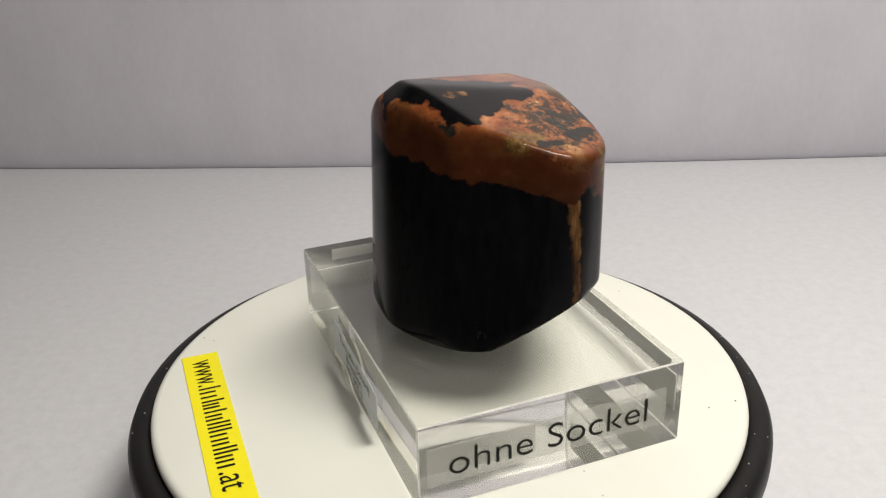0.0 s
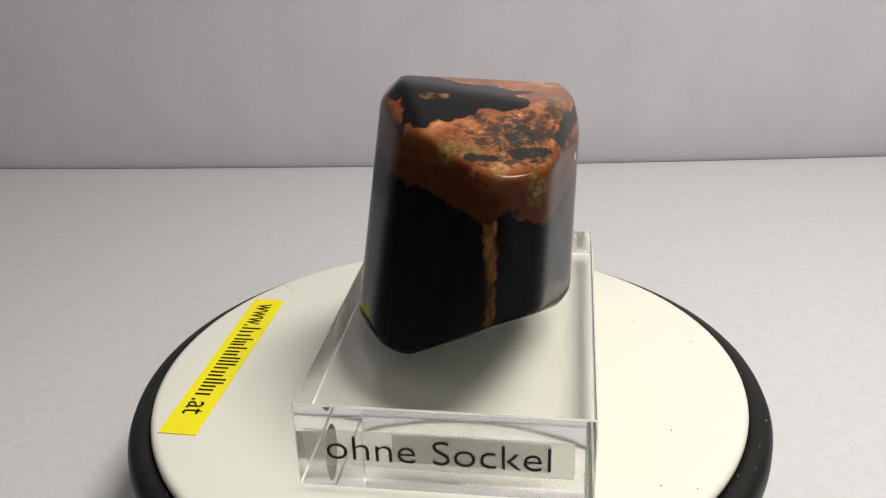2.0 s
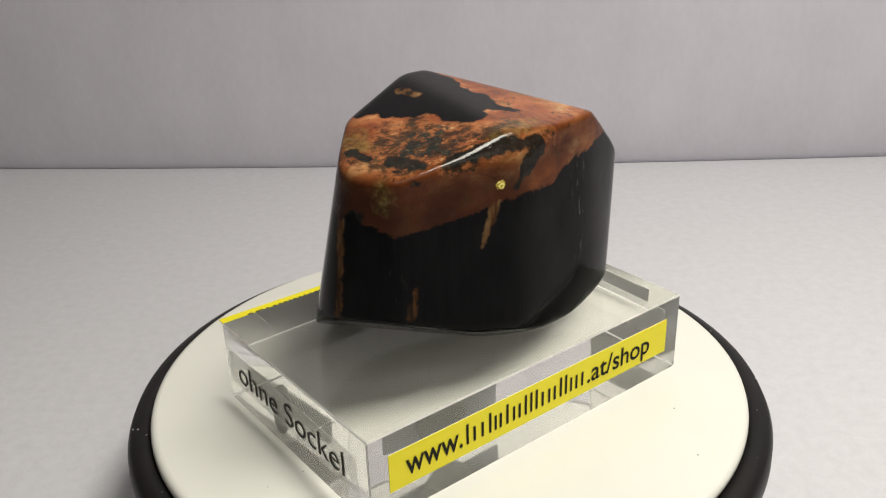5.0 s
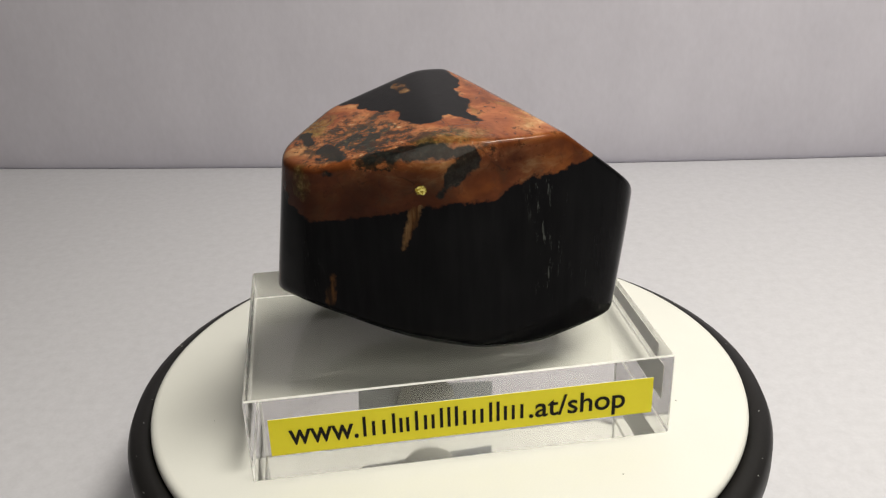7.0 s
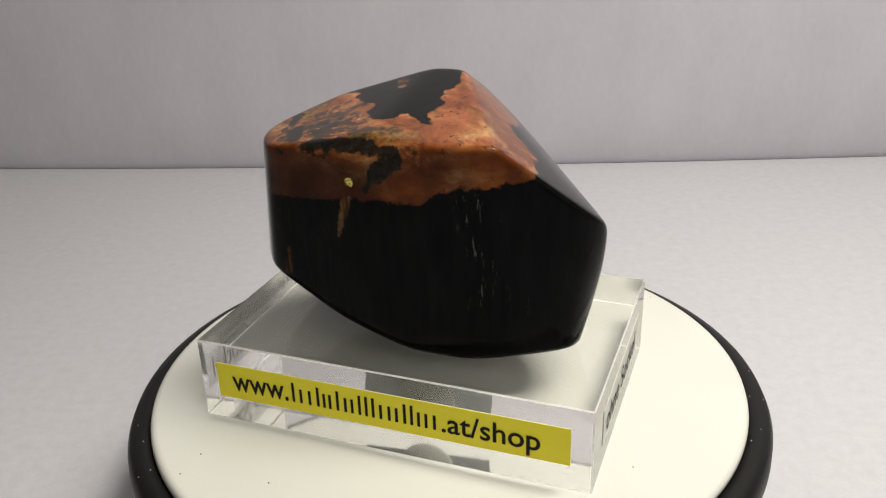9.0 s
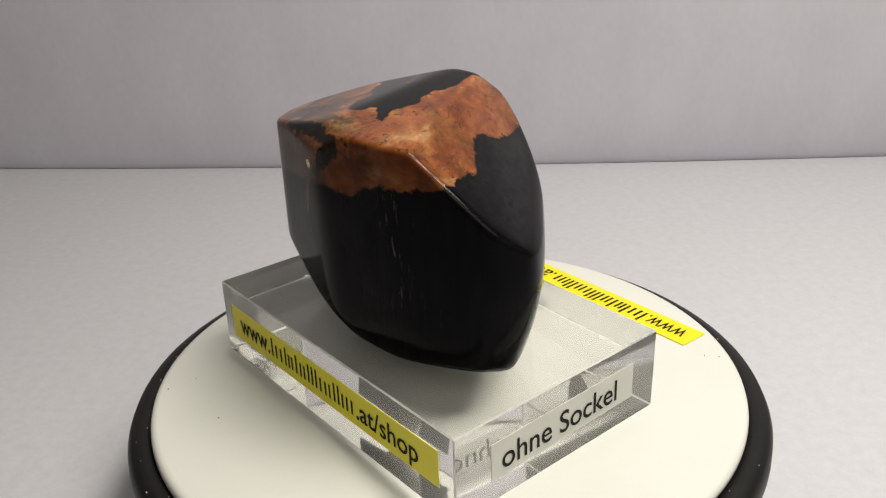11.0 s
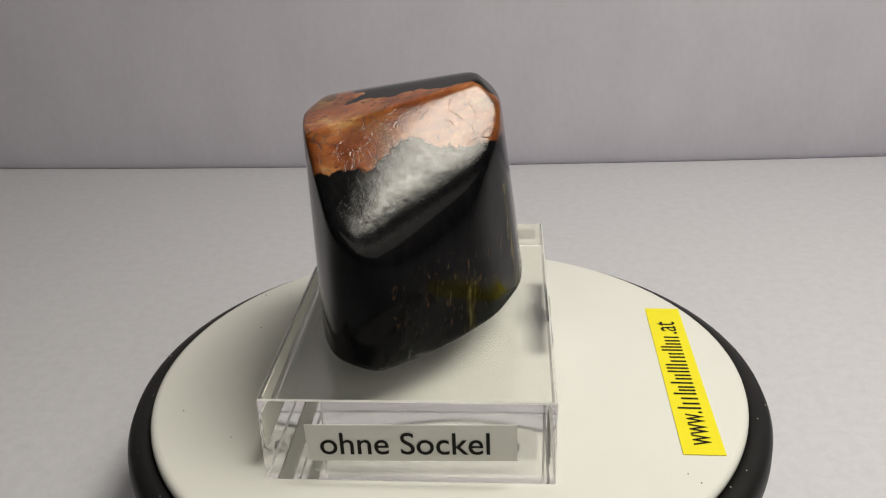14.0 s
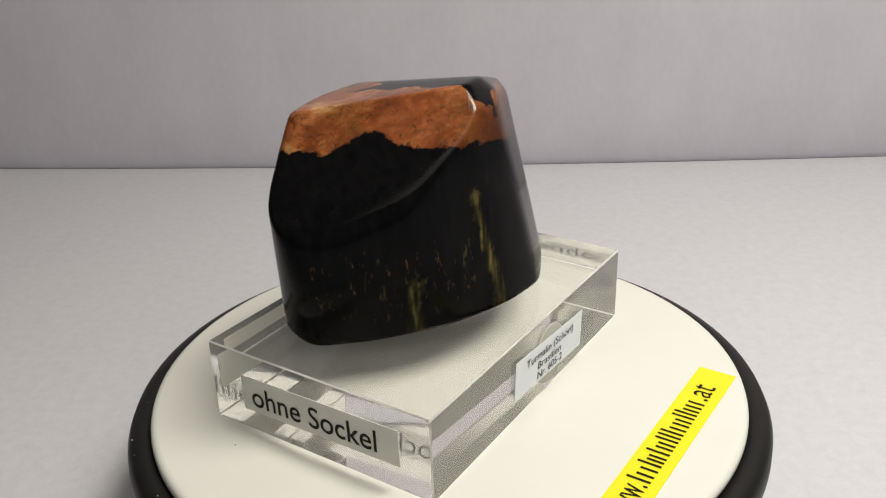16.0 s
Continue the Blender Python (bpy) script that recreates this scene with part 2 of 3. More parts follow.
    broken = maths(nt, "SUBTRACT", maths(nt, "MULTIPLY", grain(nt, v, 340.0, 9.0, 0.75), 0.3), maths(nt, "MULTIPLY", seam, 0.3))
    pit = maths(nt, "ADD", pit, maths(nt, "MULTIPLY", broken, slope))
    relief(nt, b, pit, 0.2, 0.0006)
    return m


STONE = tourmaline()


# ---- mesh helpers ----
def part(name, bm, mat, parent=None, label="", smooth=False):
    me = bpy.data.meshes.new(name)
    bm.normal_update()
    bm.to_mesh(me)
    bm.free()
    me.materials.append(mat)
    for f in me.polygons:
        f.use_smooth = smooth
    ob = new(name, me)
    ob.parent = parent
    if label:
        tagged(ob, label)
    return ob


def box(x0, y0, z0, x1, y1, z1, bevel=0.0, segments=2):
    bm = bmesh.new()
    bmesh.ops.create_cube(bm, size=1.0, matrix=Matrix.LocRotScale(((x0 + x1) / 2, (y0 + y1) / 2, (z0 + z1) / 2), None, (x1 - x0, y1 - y0, z1 - z0)))
    if bevel:
        bmesh.ops.bevel(bm, geom=bm.edges[:], offset=bevel, segments=segments, affect="EDGES", profile=0.5)
    return bm


def lathe(profile, steps=160):
    """Turns (radius, height) pairs round the z axis."""
    bm = bmesh.new()
    rings = []
    for r, z in profile:
        if r < 1e-6:
            rings.append([bm.verts.new((0, 0, z))])
        else:
            rings.append([bm.verts.new((r * math.cos(a), r * math.sin(a), z)) for a in (i * 2 * math.pi / steps for i in range(steps))])
    for a, b in zip(rings, rings[1:]):
        for i in range(steps):
            j = (i + 1) % steps
            loop = [a[i % len(a)], a[j % len(a)], b[j % len(b)], b[i % len(b)]]
            loop = list(dict.fromkeys(loop))
            if len(loop) > 2:
                bm.faces.new(loop)
    bmesh.ops.recalc_face_normals(bm, faces=bm.faces[:])
    return bm


def inked(bm, back):
    """Gives flat words thickness, back into what they are printed on."""
    if back:
        for f in bmesh.ops.extrude_face_region(bm, geom=bm.faces[:])["geom"]:
            if isinstance(f, bmesh.types.BMVert):
                f.co.z -= back
        bmesh.ops.recalc_face_normals(bm, faces=bm.faces[:])
    return bm


def lettering(text, width, height, depth=0.00012, back=0.0, weight=0.0):
    """A bmesh of the words, centred, in the x-y plane, as wide and high as given (capital height)."""
    data = bpy.data.curves.new("words", "FONT")
    data.body, data.align_x, data.extrude, data.resolution_u, data.offset = text, "LEFT", 0.0, 6, weight
    ob = new("words", data)
    bpy.context.view_layer.update()
    me = bpy.data.meshes.new_from_object(ob.evaluated_get(bpy.context.evaluated_depsgraph_get()))
    bm = bmesh.new()
    bm.from_mesh(me)
    bpy.data.objects.remove(ob)
    xs = [v.co.x for v in bm.verts]
    ys = [v.co.y for v in bm.verts]
    kx, ky = width / (max(xs) - min(xs)), height / max(ys)
    for v in bm.verts:
        v.co = Vector(((v.co.x - (max(xs) + min(xs)) / 2) * kx, v.co.y * ky - height / 2, depth))
    return inked(bm, back)


def name_bars(x0, x1, y0, height, depth=0.0002):
    """Plain upright bars in place of a name: tall ones and pairs of low ones."""
    bm = bmesh.new()
    pen, x = height * 0.135, 0.0
    run = []
    for tall, gap in ((1, 1.0), (0, 1.15), (0, 1.1), (1, 0.8), (0, 0.75), (0, 1.0), (1, 1.0), (0, 0.85), (0, 0.95), (1, 0.85), (1, 0.85), (1, 0.95), (0, 1.05), (0, 0.9), (0, 1.0), (1, 0.85), (1, 0.85), (0, 0.9), (0, 1.0), (0, 0.7)):
        run.append((x, tall))
        x += gap
    for cx, tall in run:
        cx = x0 + (x1 - x0) * cx / x
        h = height if tall else height * 0.73
        bm.faces.new([bm.verts.new((cx + dx, y0 + dy, depth)) for dx, dy in ((0, 0), (pen, 0), (pen, h), (0, h))])
    return bm


def merged(*bms):
    out = bmesh.new()
    for b in bms:
        me = bpy.data.meshes.new("tmp")
        b.to_mesh(me)
        b.free()
        out.from_mesh(me)
        bpy.data.meshes.remove(me)
    return out


def moved(bm, m):
    bm.transform(m)
    return bm


# ---- the room and the table ----
def slab(name, m, sx, sy, sz, mat, label, category):
    ob = part(name, box(-sx / 2, -sy / 2, -sz, sx / 2, sy / 2, 0.0, 0.002), mat)
    ob.matrix_basis = m
    return tagged(ob, label, category, kind="structure")


def room():
    slab("floor", pose(0, -0.9, -0.74), 4.4, 4.4, 0.1, FLOOR, "brown wooden floor under the table", "floor")
    slab("ceiling", pose(0, -0.9, 1.96), 4.4, 4.4, 0.1, PLASTER, "plain off-white plastered ceiling", "ceiling")
    slab("wall_west", pose(-2.2, -0.9, 0.56, 0, 90, 0), 2.6, 4.4, 0.1, PLASTER, "plain off-white plastered side wall", "wall")
    slab("wall_east", pose(2.2, -0.9, 0.56, 0, -90, 0), 2.6, 4.4, 0.1, PLASTER, "plain off-white plastered side wall", "wall")
    slab("wall_south", pose(0, -3.1, 0.56, 90, 0, 180), 4.4, 2.6, 0.1, PLASTER, "plain off-white plastered wall opposite the table", "wall")
    slab("wall_north", pose(0.0, 0.75, 0.56, 90, 0, 0), 4.4, 2.6, 0.1, PLASTER, "plain off-white plastered wall behind the backdrop", "wall")
    # the board's foot turns under, towards the wall
    foot = [(0.007 - 0.007 * math.cos(k * math.pi / 20), 0.05 - 0.05 * math.sin(k * math.pi / 20)) for k in range(11)]
    outline = [(0.03, 0.62), (0.0, 0.62), (0.0, 0.2)] + foot + [(0.03, 0.0)]
    bm = bmesh.new()
    rows = []
    for k in range(41):
        x = -1.0 + k * 0.05
        bow = 0.07 * min(abs(x), 0.45) ** 2 - 0.047 * x
        rows.append([bm.verts.new((x, y + bow, z)) for y, z in outline])
    for a, c in zip(rows, rows[1:]):
        for i in range(len(outline)):
            j = (i + 1) % len(outline)
            bm.faces.new((a[i], a[j], c[j], c[i]))
    bm.faces.new(rows[0])
    bm.faces.new(rows[-1][::-1])
    bmesh.ops.recalc_face_normals(bm, faces=bm.faces[:])
    board = part("backdrop", bm, PAPER_WALL, None, "", True)
    board.matrix_basis = pose(0, 0.3325, 0)
    tagged(board, "pale lilac-grey backdrop board standing on the table", "backdrop", kind="structure")
    table = new("table")
    tagged(table, "pale grey laminate table top against the wall", "table")
    part("tabletop", box(-1.05, -0.6, -0.03, 1.05, 0.5, 0.0, 0.002), TABLE, table)
    for x in (-0.97, 0.97):
        for y in (-0.5, 0.4):
            part("leg", box(x - 0.025, y - 0.025, -0.74, x + 0.025, y + 0.025, -0.03, 0.003), GLOSS, table)


# ---- the turntable ----
def at(x, y, z):
    return Vector((x * U, y * U, z * U))


def disc_label(parent):
    w, l = 0.047 * U, 0.341 * U
    m = pose(-0.2785 * U, -0.106 * U, 0.00025, 0, 0, -69.9)
    label = part("label", moved(box(-l / 2, -w / 2, -0.0001, l / 2, w / 2, 0.0001), m), YELLOW, parent, "bright yellow tape label with a black web address")
    part("lettering", moved(merged(
        moved(lettering("www.", 0.066 * U, 0.0205 * U), pose(-0.121 * U, -0.001 * U, 0.0001)),
        name_bars(-0.083 * U, 0.092 * U, -0.0115 * U, 0.0275 * U),
        moved(lettering(".at", 0.034 * U, 0.0245 * U), pose(0.114 * U, 0.001 * U, 0.0001))), m), INK, label)


def turntable():
    thing = new("turntable")
    thing.location = (0, 0, DECK)
    tagged(thing, "round motorised turntable, white plate with a black rim", "turntable")
    base = lathe([(0, -DECK), (0.366 * U, -DECK), (0.378 * U, -DECK + 0.002), (0.392 * U, -0.079 * U), (0.392 * U, -0.069 * U), (0.32 * U, -0.064 * U), (0, -0.064 * U)])
    part("base", base, GLOSS, thing, "glossy black housing", True)
    rim = [(0, -0.062 * U), (0.386 * U, -0.062 * U), (0.399 * U, -0.057 * U), (0.4045 * U, -0.043 * U), (0.404 * U, -0.027 * U), (0.399 * U, -0.017 * U), (0.389 * U, -0.0135 * U), (0.377 * U, -0.013 * U), (0.375 * U, -0.018 * U), (0, -0.018 * U)]
    platter = part("platter", lathe(rim), RUBBER, thing, "matt black rim", True)
    top = [(0, -0.016 * U), (0.371 * U, -0.016 * U), (0.3745 * U, -0.012 * U), (0.3745 * U, -0.008 * U), (0.373 * U, -0.0035 * U), (0.3695 * U, -0.0008 * U), (0.365 * U, 0), (0, 0)]
    part("plate", lathe(top), WHITE, platter, "smooth warm white plate", True)
    disc_label(platter)
    dust = bmesh.new()
    rng = random.Random(5)
    for k in range(46):
        r, a = (rng.uniform(0.378, 0.398), rng.uniform(0, 6.283)) if k < 34 else (rng.uniform(0.24, 0.36), rng.uniform(0, 6.283))
        s = rng.uniform(0.00012, 0.00028)
        z = (-0.0135 - max(0.0, r - 0.389) * 0.35) * U if k < 34 else 0.0
        bmesh.ops.create_icosphere(dust, subdivisions=1, radius=s, matrix=pose(r * U * math.cos(a), r * U * math.sin(a), z + s * 0.5))
    dust.faces.ensure_lookup_table()
    crumbs = part("dust", dust, DUST, platter, "loose pale and dark dust specks")
    crumbs.data.materials.append(INK)
    for f in crumbs.data.polygons:
        f.material_index = 1 if f.index >= 34 * 20 else 0
    tagged(crumbs, kind="stuff")
    return thing, platter


# ---- the acrylic block ----
BLOCK_AT, BLOCK_TURN, LONG, WIDE, TALL = (0.029 * U, 0.0024 * U), 110.9, 0.4714 * U, 0.313 * U, 0.104 * U


def on_face(side, along, up, lean=0.0):
    """The pose of a label on a side of the block: its x runs to the reader's right, its y up, its z out."""
    turn = {"v+": 0.0, "u+": 90.0, "v-": 180.0, "u-": -90.0}[side]
    out = (WIDE if side[0] == "v" else LONG) / 2 + 0.00012
    # block space: x along the width's outer face (v), y along the length (u)
    m = Matrix.Rotation(radians(turn), 4, "Z") @ Matrix.Translation((out, 0, 0)) @ pose(0, 0, 0, 90, 0, 90)
    return m @ Matrix.Translation((along, up, 0)) @ pose(0, 0, 0, 0, 0, lean)


def acrylic_block():
    thing = new("acrylic_block")
    tagged(thing, "clear acrylic block with tape labels on its sides", "display block")
    body = part("body", box(-WIDE / 2, -LONG / 2, 0.0001, WIDE / 2, LONG / 2, TALL, 0.0004, 1), ACRYLIC, thing)
    body.data.materials.append(ACRYLIC_SIDE)
    body.data.materials.append(FROSTED)
    body.data.materials.append(RESTING)
    for f in body.data.polygons:
        f.material_index = 2 if f.area < 0.0001 else (1 if abs(f.normal.z) < 0.5 else (3 if f.normal.z < 0 else 0))
    body.visible_shadow = False      # clear: it lets the lamp's light through to the plate
    tape = 0.0455 * U

    def label(side, along, up, length, height, mat, text, lean=0.0, off=0.0, sunk=0.0):
        m = on_face(side, along, up, lean) @ pose(0, 0, off)
        return part("label", moved(box(-length / 2, -height / 2, -0.00005 - sunk, length / 2, height / 2, 0.00008), m), mat, body, text), m

    yellow, m = label("v+", 0.0, 0.0555 * U, 0.424 * U, tape, YELLOW, "bright yellow tape label with a black web address")
    part("backing", moved(box(-0.212 * U, -tape / 2, -0.0003, 0.212 * U, tape / 2, -0.00006), m), BACKING, yellow, "off-white adhesive backing")
    part("lettering", moved(merged(
        moved(lettering("www.", 0.074 * U, 0.0185 * U, weight=0.012), pose(-0.155 * U, -0.0015 * U, 0.0001)),
        name_bars(-0.113 * U, 0.067 * U, -0.0108 * U, 0.0255 * U),
        moved(lettering(".at/shop", 0.110 * U, 0.0255 * U, weight=0.012), pose(0.125 * U, 0.0015 * U, 0.0001))), m), INK, yellow)
    front, m = label("u-", -0.006 * U, 0.0525 * U, 0.282 * U, tape, CLEAR_TAPE, "clear tape label with black words", sunk=0.0002)
    part("lettering", moved(lettering("ohne Sockel", 0.234 * U, 0.0295 * U, 0.00012, 0.00046, -0.013), m @ pose(0, 0.0005 * U, 0.0001)), INK, front)
    back, m = label("u+", 0.004 * U, 0.0525 * U, 0.223 * U, tape, MILKY_TAPE, "milky white tape label with black words", 1.0, sunk=0.0002)
    part("lettering", moved(lettering("ohne Sockel", 0.180 * U, 0.0275 * U, weight=0.008), m @ pose(-0.007 * U, 0, 0.0001)), INK, back)
    pad = 0.0028 * U
    m = on_face("v-", 0.022 * U, 0.050 * U)
    part("adhesive_pad", moved(lathe([(0, -0.0004), (0.037 * U, -0.0004), (0.039 * U, pad * 0.3), (0.039 * U, pad * 0.8), (0.037 * U, pad), (0, pad)], 48), m), PAD, body, "round grey adhesive pad", True)
    paper, m = label("v-", 0.022 * U, 0.049 * U, 0.178 * U, 0.050 * U, LABEL_PAPER, "small pale blue-white paper label", -3.7, pad)
    part("lettering", moved(merged(
        moved(lettering("Turmalin (Schörl)", 0.125 * U, 0.0100 * U), pose(0, 0.012 * U, 0.0001)),
        moved(lettering("Brasilien", 0.062 * U, 0.0100 * U), pose(-0.002 * U, -0.002 * U, 0.0001)),
        moved(lettering("Nr. 605-2", 0.066 * U, 0.0100 * U), pose(0, -0.0155 * U, 0.0001))), m), INK, paper)
    # hairline scratches where stones have been set down
    rng = random.Random(12)
    hair = bmesh.new()
    for k in range(70):
        x, y, turn = rng.gauss(0.0, 0.07) * U, rng.gauss(-0.02, 0.11) * U, rng.uniform(0, math.pi)
        if abs(x) > WIDE * 0.44 or abs(y) > LONG * 0.44:
            continue
        bend, length, wide = rng.uniform(-0.6, 0.6), rng.choice((0.012, 0.025, 0.025, 0.05)) * U, rng.uniform(0.00007, 0.00016)
        side = []
        for i in range(6):
            c, s = math.cos(turn + bend * i / 5), math.sin(turn + bend * i / 5)
            w = wide * (1.0 - abs(i - 2.5) / 3.2)
            side.append([hair.verts.new((x - s * w * e, y + c * w * e, TALL + 0.00003)) for e in (-1, 1)])
            x, y = x + c * length / 5, y + s * length / 5
        for (p, q), (r, t) in zip(side, side[1:]):
            hair.faces.new((p, r, t, q))
    tagged(part("scratches", hair, SCRATCH, body, "fine pale hairline scratches"), kind="stuff")
    return thing


# ---- the stone ----
HEART = Vector((0.03, 0.0, 0.24))
# ground facets: bearing and rise of the outward normal in degrees, distance from the heart
FACETS = (
    (7.9, -1.6, 0.1273),
    (30.5, -1.1, 0.1262),
    (44.6, 1.0, 0.1466),
    (80.8, -3.4, 0.2099),
    (137.9, -0.7, 0.1847),
    (159.2, -5.1, 0.1398),
    (-179.4, 1.9, 0.1148),
    (-160.7, 6.3, 0.1093),
    (-135.5, 11.7, 0.1101),
    (-106.4, 12.1, 0.1311),
    (-75.1, 7.8, 0.1736),
    (-32.6, 1.9, 0.1774),
    (39.6, 80.8, 0.1346),
    (11.8, 35.8, 0.1612),
    (126.3, 52.2, 0.1430),
    (134.9, 46.5, 0.1418),
    (-156.7, 45.5, 0.1547),
    (-123.1, 47.5, 0.1503),
    (-34.5, 74.8, 0.1351),
    (-2.7, -50.3, 0.1586),
    (56.9, -68.1, 0.1739),
    (104.6, -11.8, 0.2222),
    (142.9, -18.5, 0.1805),
    (-173.0, -80.5, 0.1322),
    (-127.2, -26.3, 0.1776),
    (-29.7, -56.5, 0.1491),
    (-39.0, -83.9, 0.1268),
    (139.8, 39.6, 0.1472),
    (145.1, 29.5, 0.1519),
    (149.9, 18.3, 0.1527),
)
# lower edge of the orange cap: bearing, height
CAP_EDGE = ((-180, 0.330), (-146, 0.314), (-119, 0.314), (-99, 0.305), (-75, 0.304), (-60, 0.292), (-55, 0.285), (-49, 0.297), (-44, 0.285), (-33, 0.275), (-20, 0.281), (-3, 0.288), (5, 0.292), (40, 0.294), (52, 0.307), (72, 0.317), (90, 0.325), (96, 0.322), (107, 0.344), (124, 0.340), (129, 0.333), (154, 0.331), (180, 0.330))
# black field on the top and sprinkled field beside it, seen from above
BLACK_FIELD = (
    (-0.065, -0.002), (-0.035, 0.003), (-0.013, 0.020), (0.006, 0.026), (0.013, 0.022), (0.031, 0.027), (0.038, 0.042), (0.048, 0.040),
    (0.068, 0.048), (0.077, 0.053), (0.087, 0.064), (0.090, 0.055), (0.082, 0.028), (0.096, 0.025), (0.105, 0.014), (0.107, -0.002),
    (0.095, -0.024), (0.082, -0.027), (0.074, -0.024), (0.068, -0.037), (0.071, -0.049), (0.056, -0.073), (0.041, -0.093), (0.039, -0.110),
    (0.012, -0.100), (0.004, -0.089), (-0.004, -0.075), (-0.017, -0.062), (-0.041, -0.049), (-0.047, -0.038), (-0.065, -0.030))
SPRINKLED = ((0.077, -0.069), (0.095, -0.024), (0.15, -0.004), (0.162, -0.038), (0.15, -0.09), (0.119, -0.123), (0.105, -0.095))


def field(points, x, y):
    """Signed distance to a closed outline, negative inside."""
    best = np.full(len(x), 9.0)
    inside = np.zeros(len(x), bool)
    for (ax, ay), (bx, by) in zip(points, points[1:] + points[:1]):
        k = np.clip(((x - ax) * (bx - ax) + (y - ay) * (by - ay)) / ((bx - ax) ** 2 + (by - ay) ** 2), 0, 1)
        best = np.minimum(best, np.hypot(x - ax - k * (bx - ax), y - ay - k * (by - ay)))
        cross = (ay > y) != (by > y)
        inside ^= cross & (x < (bx - ax) * (y - ay) / (by - ay + 1e-12) + ax)
    return np.where(inside, -best, best)


def streak(p, a, b, wide, narrow):
    """How deep each point lies in a tapering streak from a to b, negative outside."""
    a, b = np.array(a), np.array(b)
    k = np.clip(((p - a) @ (b - a)) / ((b - a) @ (b - a)), 0, 1)
    return wide + (narrow - wide) * k - np.linalg.norm(p - a - k[:, None] * (b - a), axis=1)


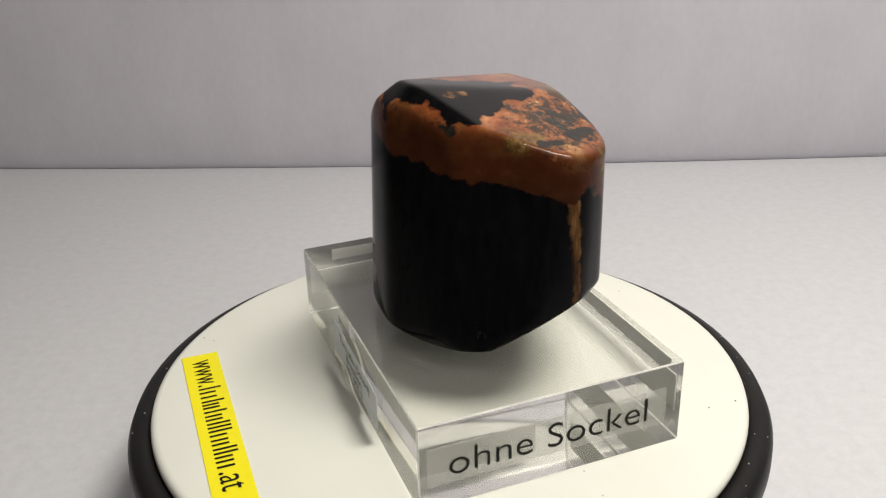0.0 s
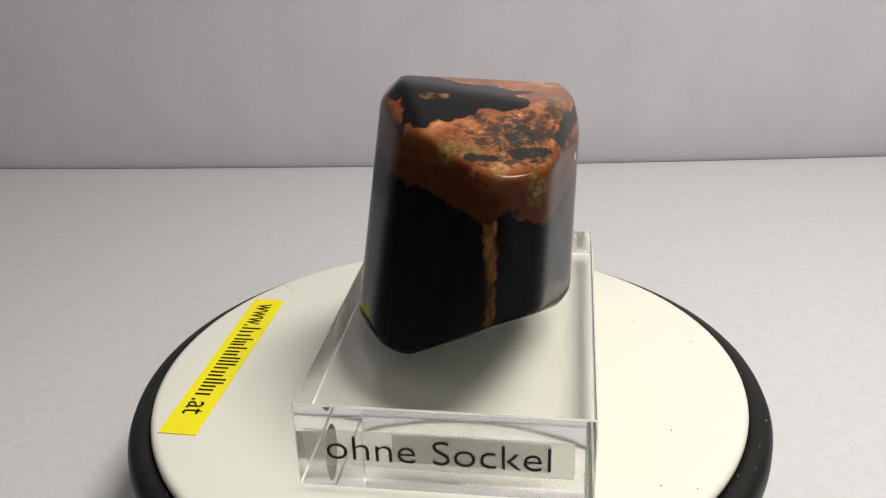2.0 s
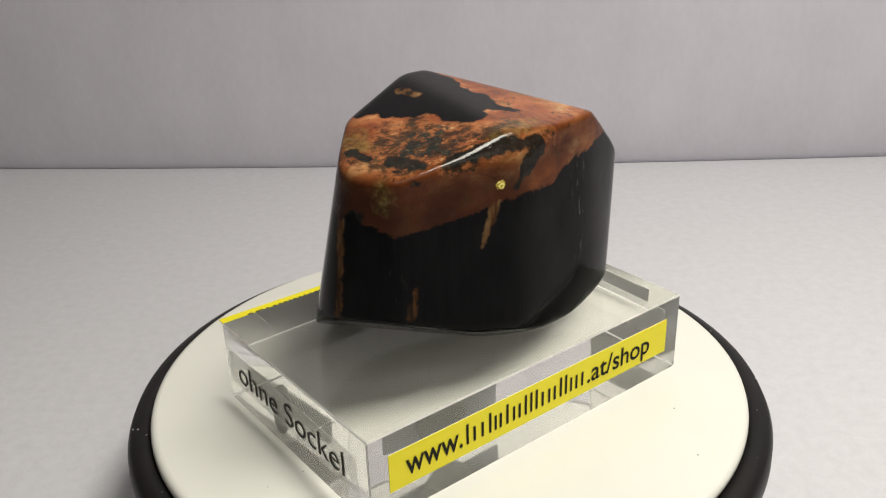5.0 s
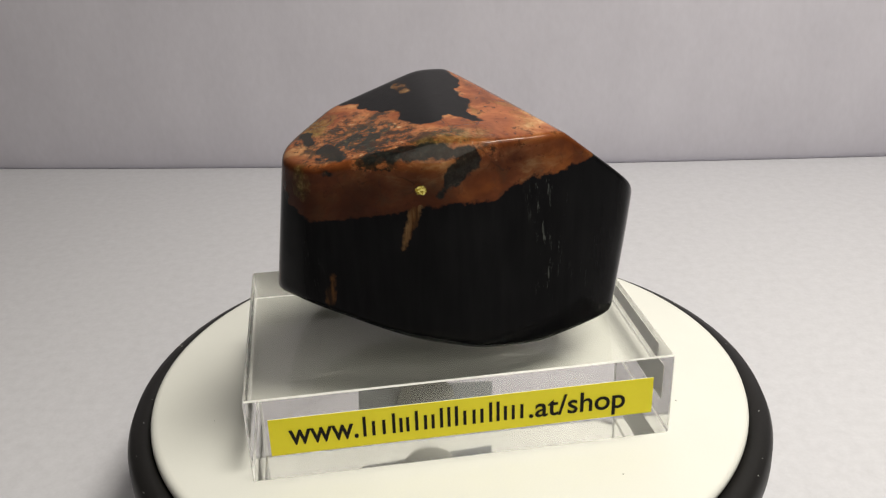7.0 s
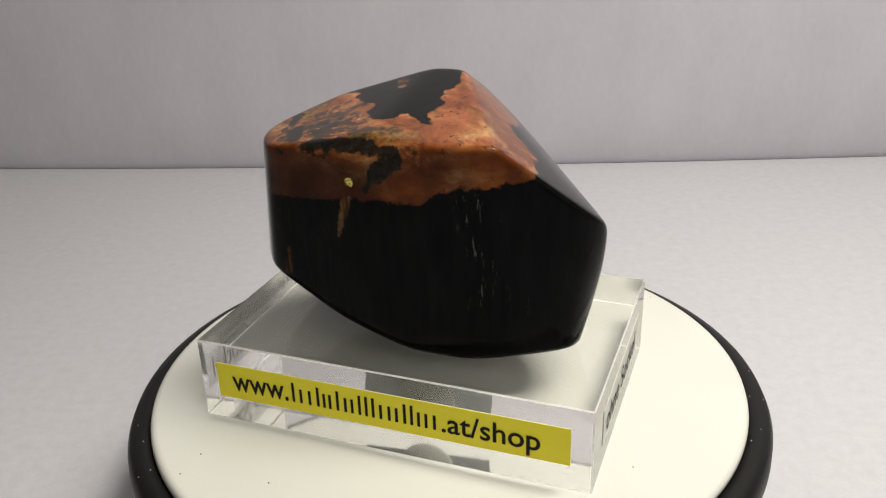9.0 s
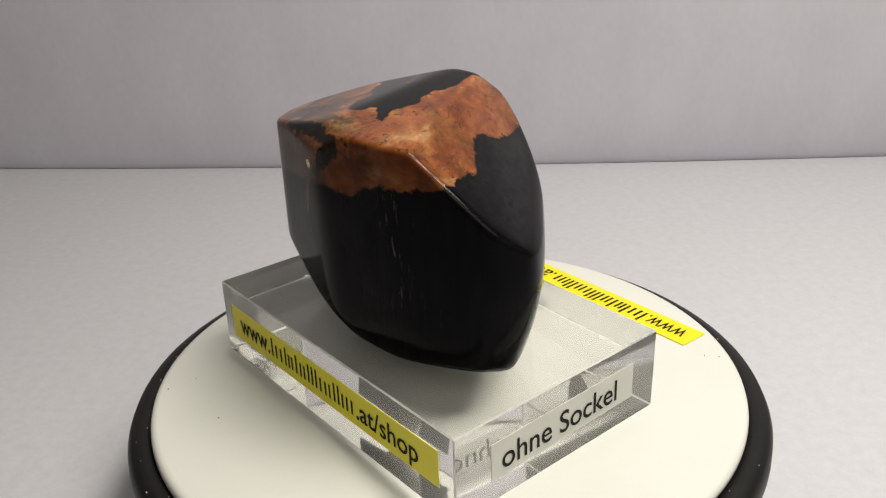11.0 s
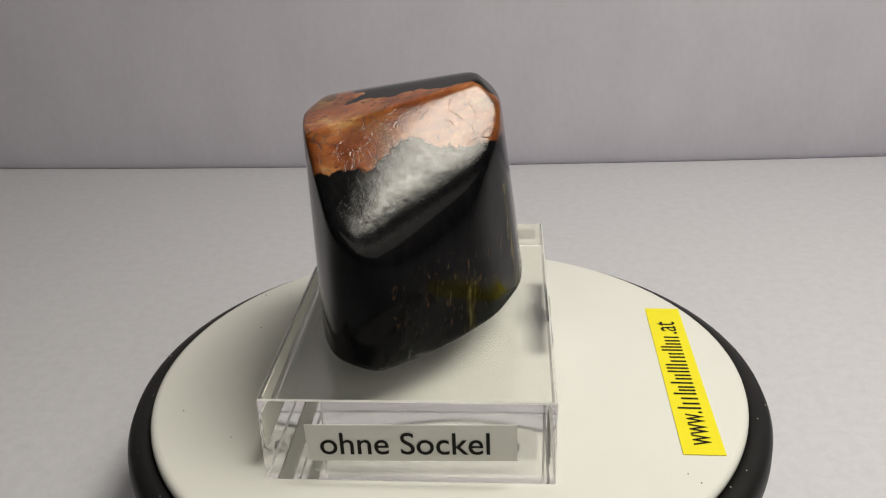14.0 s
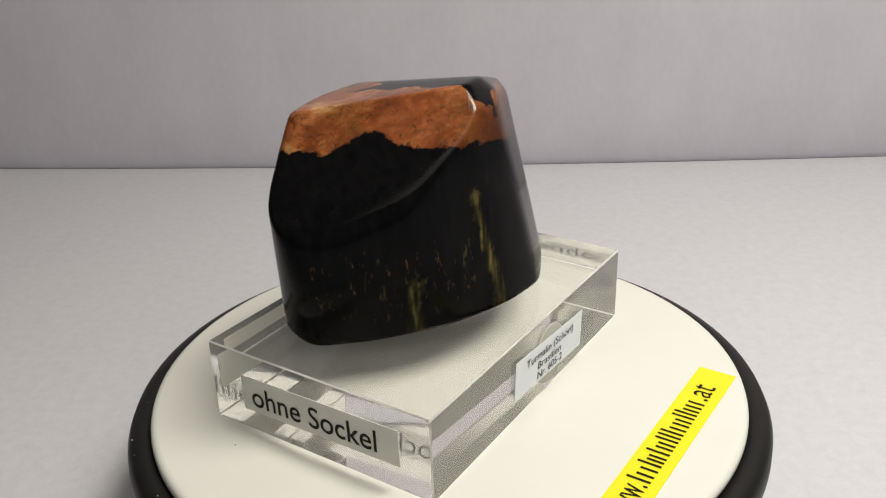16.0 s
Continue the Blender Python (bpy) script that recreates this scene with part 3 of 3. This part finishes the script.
def tourmaline_stone():
    bm = bmesh.new()
    bmesh.ops.create_icosphere(bm, subdivisions=7, radius=1.0)
    way = np.array([v.co[:] for v in bm.verts])
    way /= np.linalg.norm(way, axis=1)[:, None]
    a, e, d = np.radians([f[0] for f in FACETS]), np.radians([f[1] for f in FACETS]), np.array([f[2] for f in FACETS])
    normals = np.stack([np.cos(e) * np.cos(a), np.cos(e) * np.sin(a), np.sin(e)], 1)
    near = np.maximum(way @ normals.T / d, 0)
    # the flanks run softly into one another, the ground facets meet them at crisper edges
    side = np.abs(np.degrees(e)) < 20

    def joined(parts, power):
        most = parts.max(1)
        return most * ((parts / np.maximum(most, 1e-9)[:, None]) ** power).sum(1) ** (1 / power)

    round_about, cut = joined(near[:, side] / 1.010, 34), joined(near[:, ~side], 80)
    reach = joined(np.stack([round_about, cut], 1), 75)
    flank = (round_about / reach) ** 60
    p = np.array(HEART) + way / reach[:, None]
    for v, c in zip(bm.verts, p):
        v.co = at(*c)
    x, y, z = p.T
    bearing = np.degrees(np.arctan2(y - HEART.y, x - HEART.x))
    edge = z - np.interp(bearing, [c[0] for c in CAP_EDGE], [c[1] for c in CAP_EDGE])
    black = field(BLACK_FIELD, x, y) + np.where(z < 0.345, 0.1, 0.0)
    upper = np.where(z < 0.330, -0.1, 0.0)
    extents = {
        "feldspar": np.minimum(edge, np.minimum(black, 0.05)),
        "mottle": -field(SPRINKLED, x, y) - 0.022 + upper,
        "blots": np.maximum.reduce([
            streak(p, (0.139, -0.090, 0.342), (0.158, -0.071, 0.340), 0.010, 0.008),
            streak(p, (0.103, -0.127, 0.344), (0.126, -0.113, 0.341), 0.007, 0.005),
            streak(p, (0.163, -0.040, 0.343), (0.149, 0.020, 0.348), 0.007, 0.009),
            streak(p, (0.149, 0.020, 0.348), (0.141, 0.058, 0.344), 0.009, 0.007),
            streak(p, (0.143, 0.060, 0.340), (0.152, 0.045, 0.322), 0.012, 0.010),
            streak(p, (0.152, 0.045, 0.322), (0.156, 0.032, 0.305), 0.009, 0.003),
            streak(p, (0.011, -0.104, 0.353), (0.002, -0.094, 0.355), 0.006, 0.004),
            streak(p, (0.157, -0.093, 0.337), (0.173, -0.076, 0.327), 0.005, 0.004),
            streak(p, (0.152, -0.136, 0.293), (0.150, -0.139, 0.286), 0.009, 0.006)]),
        "olive": np.maximum.reduce([
            streak(p, (0.074, -0.128, 0.349), (0.095, -0.119, 0.347), 0.012, 0.012),
            streak(p, (0.168, -0.111, 0.322), (0.169, -0.110, 0.309), 0.009, 0.008),
            streak(p, (0.142, 0.022, 0.355), (0.118, 0.064, 0.358), 0.010, 0.009),
            streak(p, (-0.017, 0.160, 0.335), (-0.010, 0.166, 0.325), 0.007, 0.005)]),
        "umber": np.clip((35 - bearing) / 50, 0, 1) * np.clip((bearing + 190) / 60, 0, 1),
        # painted shade on the cap's flanks, strongest towards its lower edge
        "flank_shade": flank ** 0.3 * np.clip(1.35 - edge / 0.075, 0, 1),
        "sprinkle": np.maximum(-field(SPRINKLED, x, y) + 0.010 + upper, streak(p, (0.135, 0.020, 0.352), (0.125, 0.060, 0.352), 0.020, 0.012)),
        "slope": np.clip((near[:, 14:16].max(1) / reach - 0.985) / 0.012, 0, 1),
        "gold": 0.0050 - np.linalg.norm(p - np.array((0.160, 0.0138, 0.3096)), axis=1),
        "vein": np.maximum.reduce([
            streak(p, (0.134, -0.147, 0.290), (0.139, -0.158, 0.183), 0.0060, 0.0042),
            streak(p, (0.160, 0.011, 0.302), (0.160, -0.007, 0.246), 0.0085, 0.0005),
            streak(p, (0.1715, -0.083, 0.214), (0.171, -0.088, 0.183), 0.0025, 0.0050),
            streak(p, (0.009, -0.046, 0.376), (0.026, -0.034, 0.376), 0.0070, 0.0050)]),
        "green": np.maximum(
            streak(p, (-0.084, 0.018, 0.275), (-0.088, -0.019, 0.130), 0.0035, 0.0080),
            streak(p, (-0.078, 0.096, 0.190), (-0.073, 0.095, 0.115), 0.0045, 0.0080)),
        "crack": np.maximum(streak(p, (0.092, 0.139, 0.160), (0.055, 0.185, 0.166), 0.0007, 0.0012), streak(p, (0.055, 0.185, 0.166), (0.030, 0.205, 0.176), 0.0012, 0.0006)),
        "flecks": np.clip(streak(p, (-0.045, 0.165, 0.19), (-0.085, 0.060, 0.19), 0.055, 0.055) / 0.02, 0, 1),
        "scratches": np.clip(np.maximum(streak(p, (0.092, 0.140, 0.30), (0.085, 0.150, 0.19), 0.040, 0.040), streak(p, (0.165, -0.110, 0.20), (0.165, -0.100, 0.23), 0.016, 0.016)) / 0.02, 0, 1) + np.clip(np.maximum.reduce([
            streak(p, (-0.067, -0.068, 0.207), (-0.068, -0.073, 0.184), 0.008, 0.006),
            streak(p, (0.036, -0.161, 0.162), (0.036, -0.165, 0.142), 0.007, 0.006),
            streak(p, (0.069, -0.156, 0.225), (0.072, -0.161, 0.204), 0.008, 0.007),
            streak(p, (0.055, -0.140, 0.286), (0.067, -0.144, 0.276), 0.009, 0.008),
            streak(p, (0.096, 0.137, 0.307), (0.103, 0.125, 0.198), 0.008, 0.008)]) / 0.006, 0, 1),
    }
    stone = part("tourmaline_stone", bm, STONE, None, "", True)
    for name, values in extents.items():
        stone.data.attributes.new(name, "FLOAT", "POINT").data.foreach_set("value", values.astype(np.float32))
    return tagged(stone, "polished black tourmaline with rust-orange feldspar cap on the acrylic block", "mineral")


room()
TURNTABLE, PLATTER = turntable()
BLOCK = acrylic_block()
TOURMALINE = tourmaline_stone()

SPIN = -14.661       # degrees a second, clockwise seen from above


def motions():
    steps = [i * 0.5 for i in range(33)]
    walk(PLATTER, [(t, pose(0, 0, 0, 0, 0, SPIN * t)) for t in steps])
    seat = pose(*BLOCK_AT, 0.0001, 0, 0, BLOCK_TURN - 90)
    walk(BLOCK, [(t, pose(0, 0, DECK, 0, 0, SPIN * t) @ seat) for t in steps])
    walk(TOURMALINE, [(t, pose(0, 0, DECK, 0, 0, SPIN * t)) for t in steps])


motions()
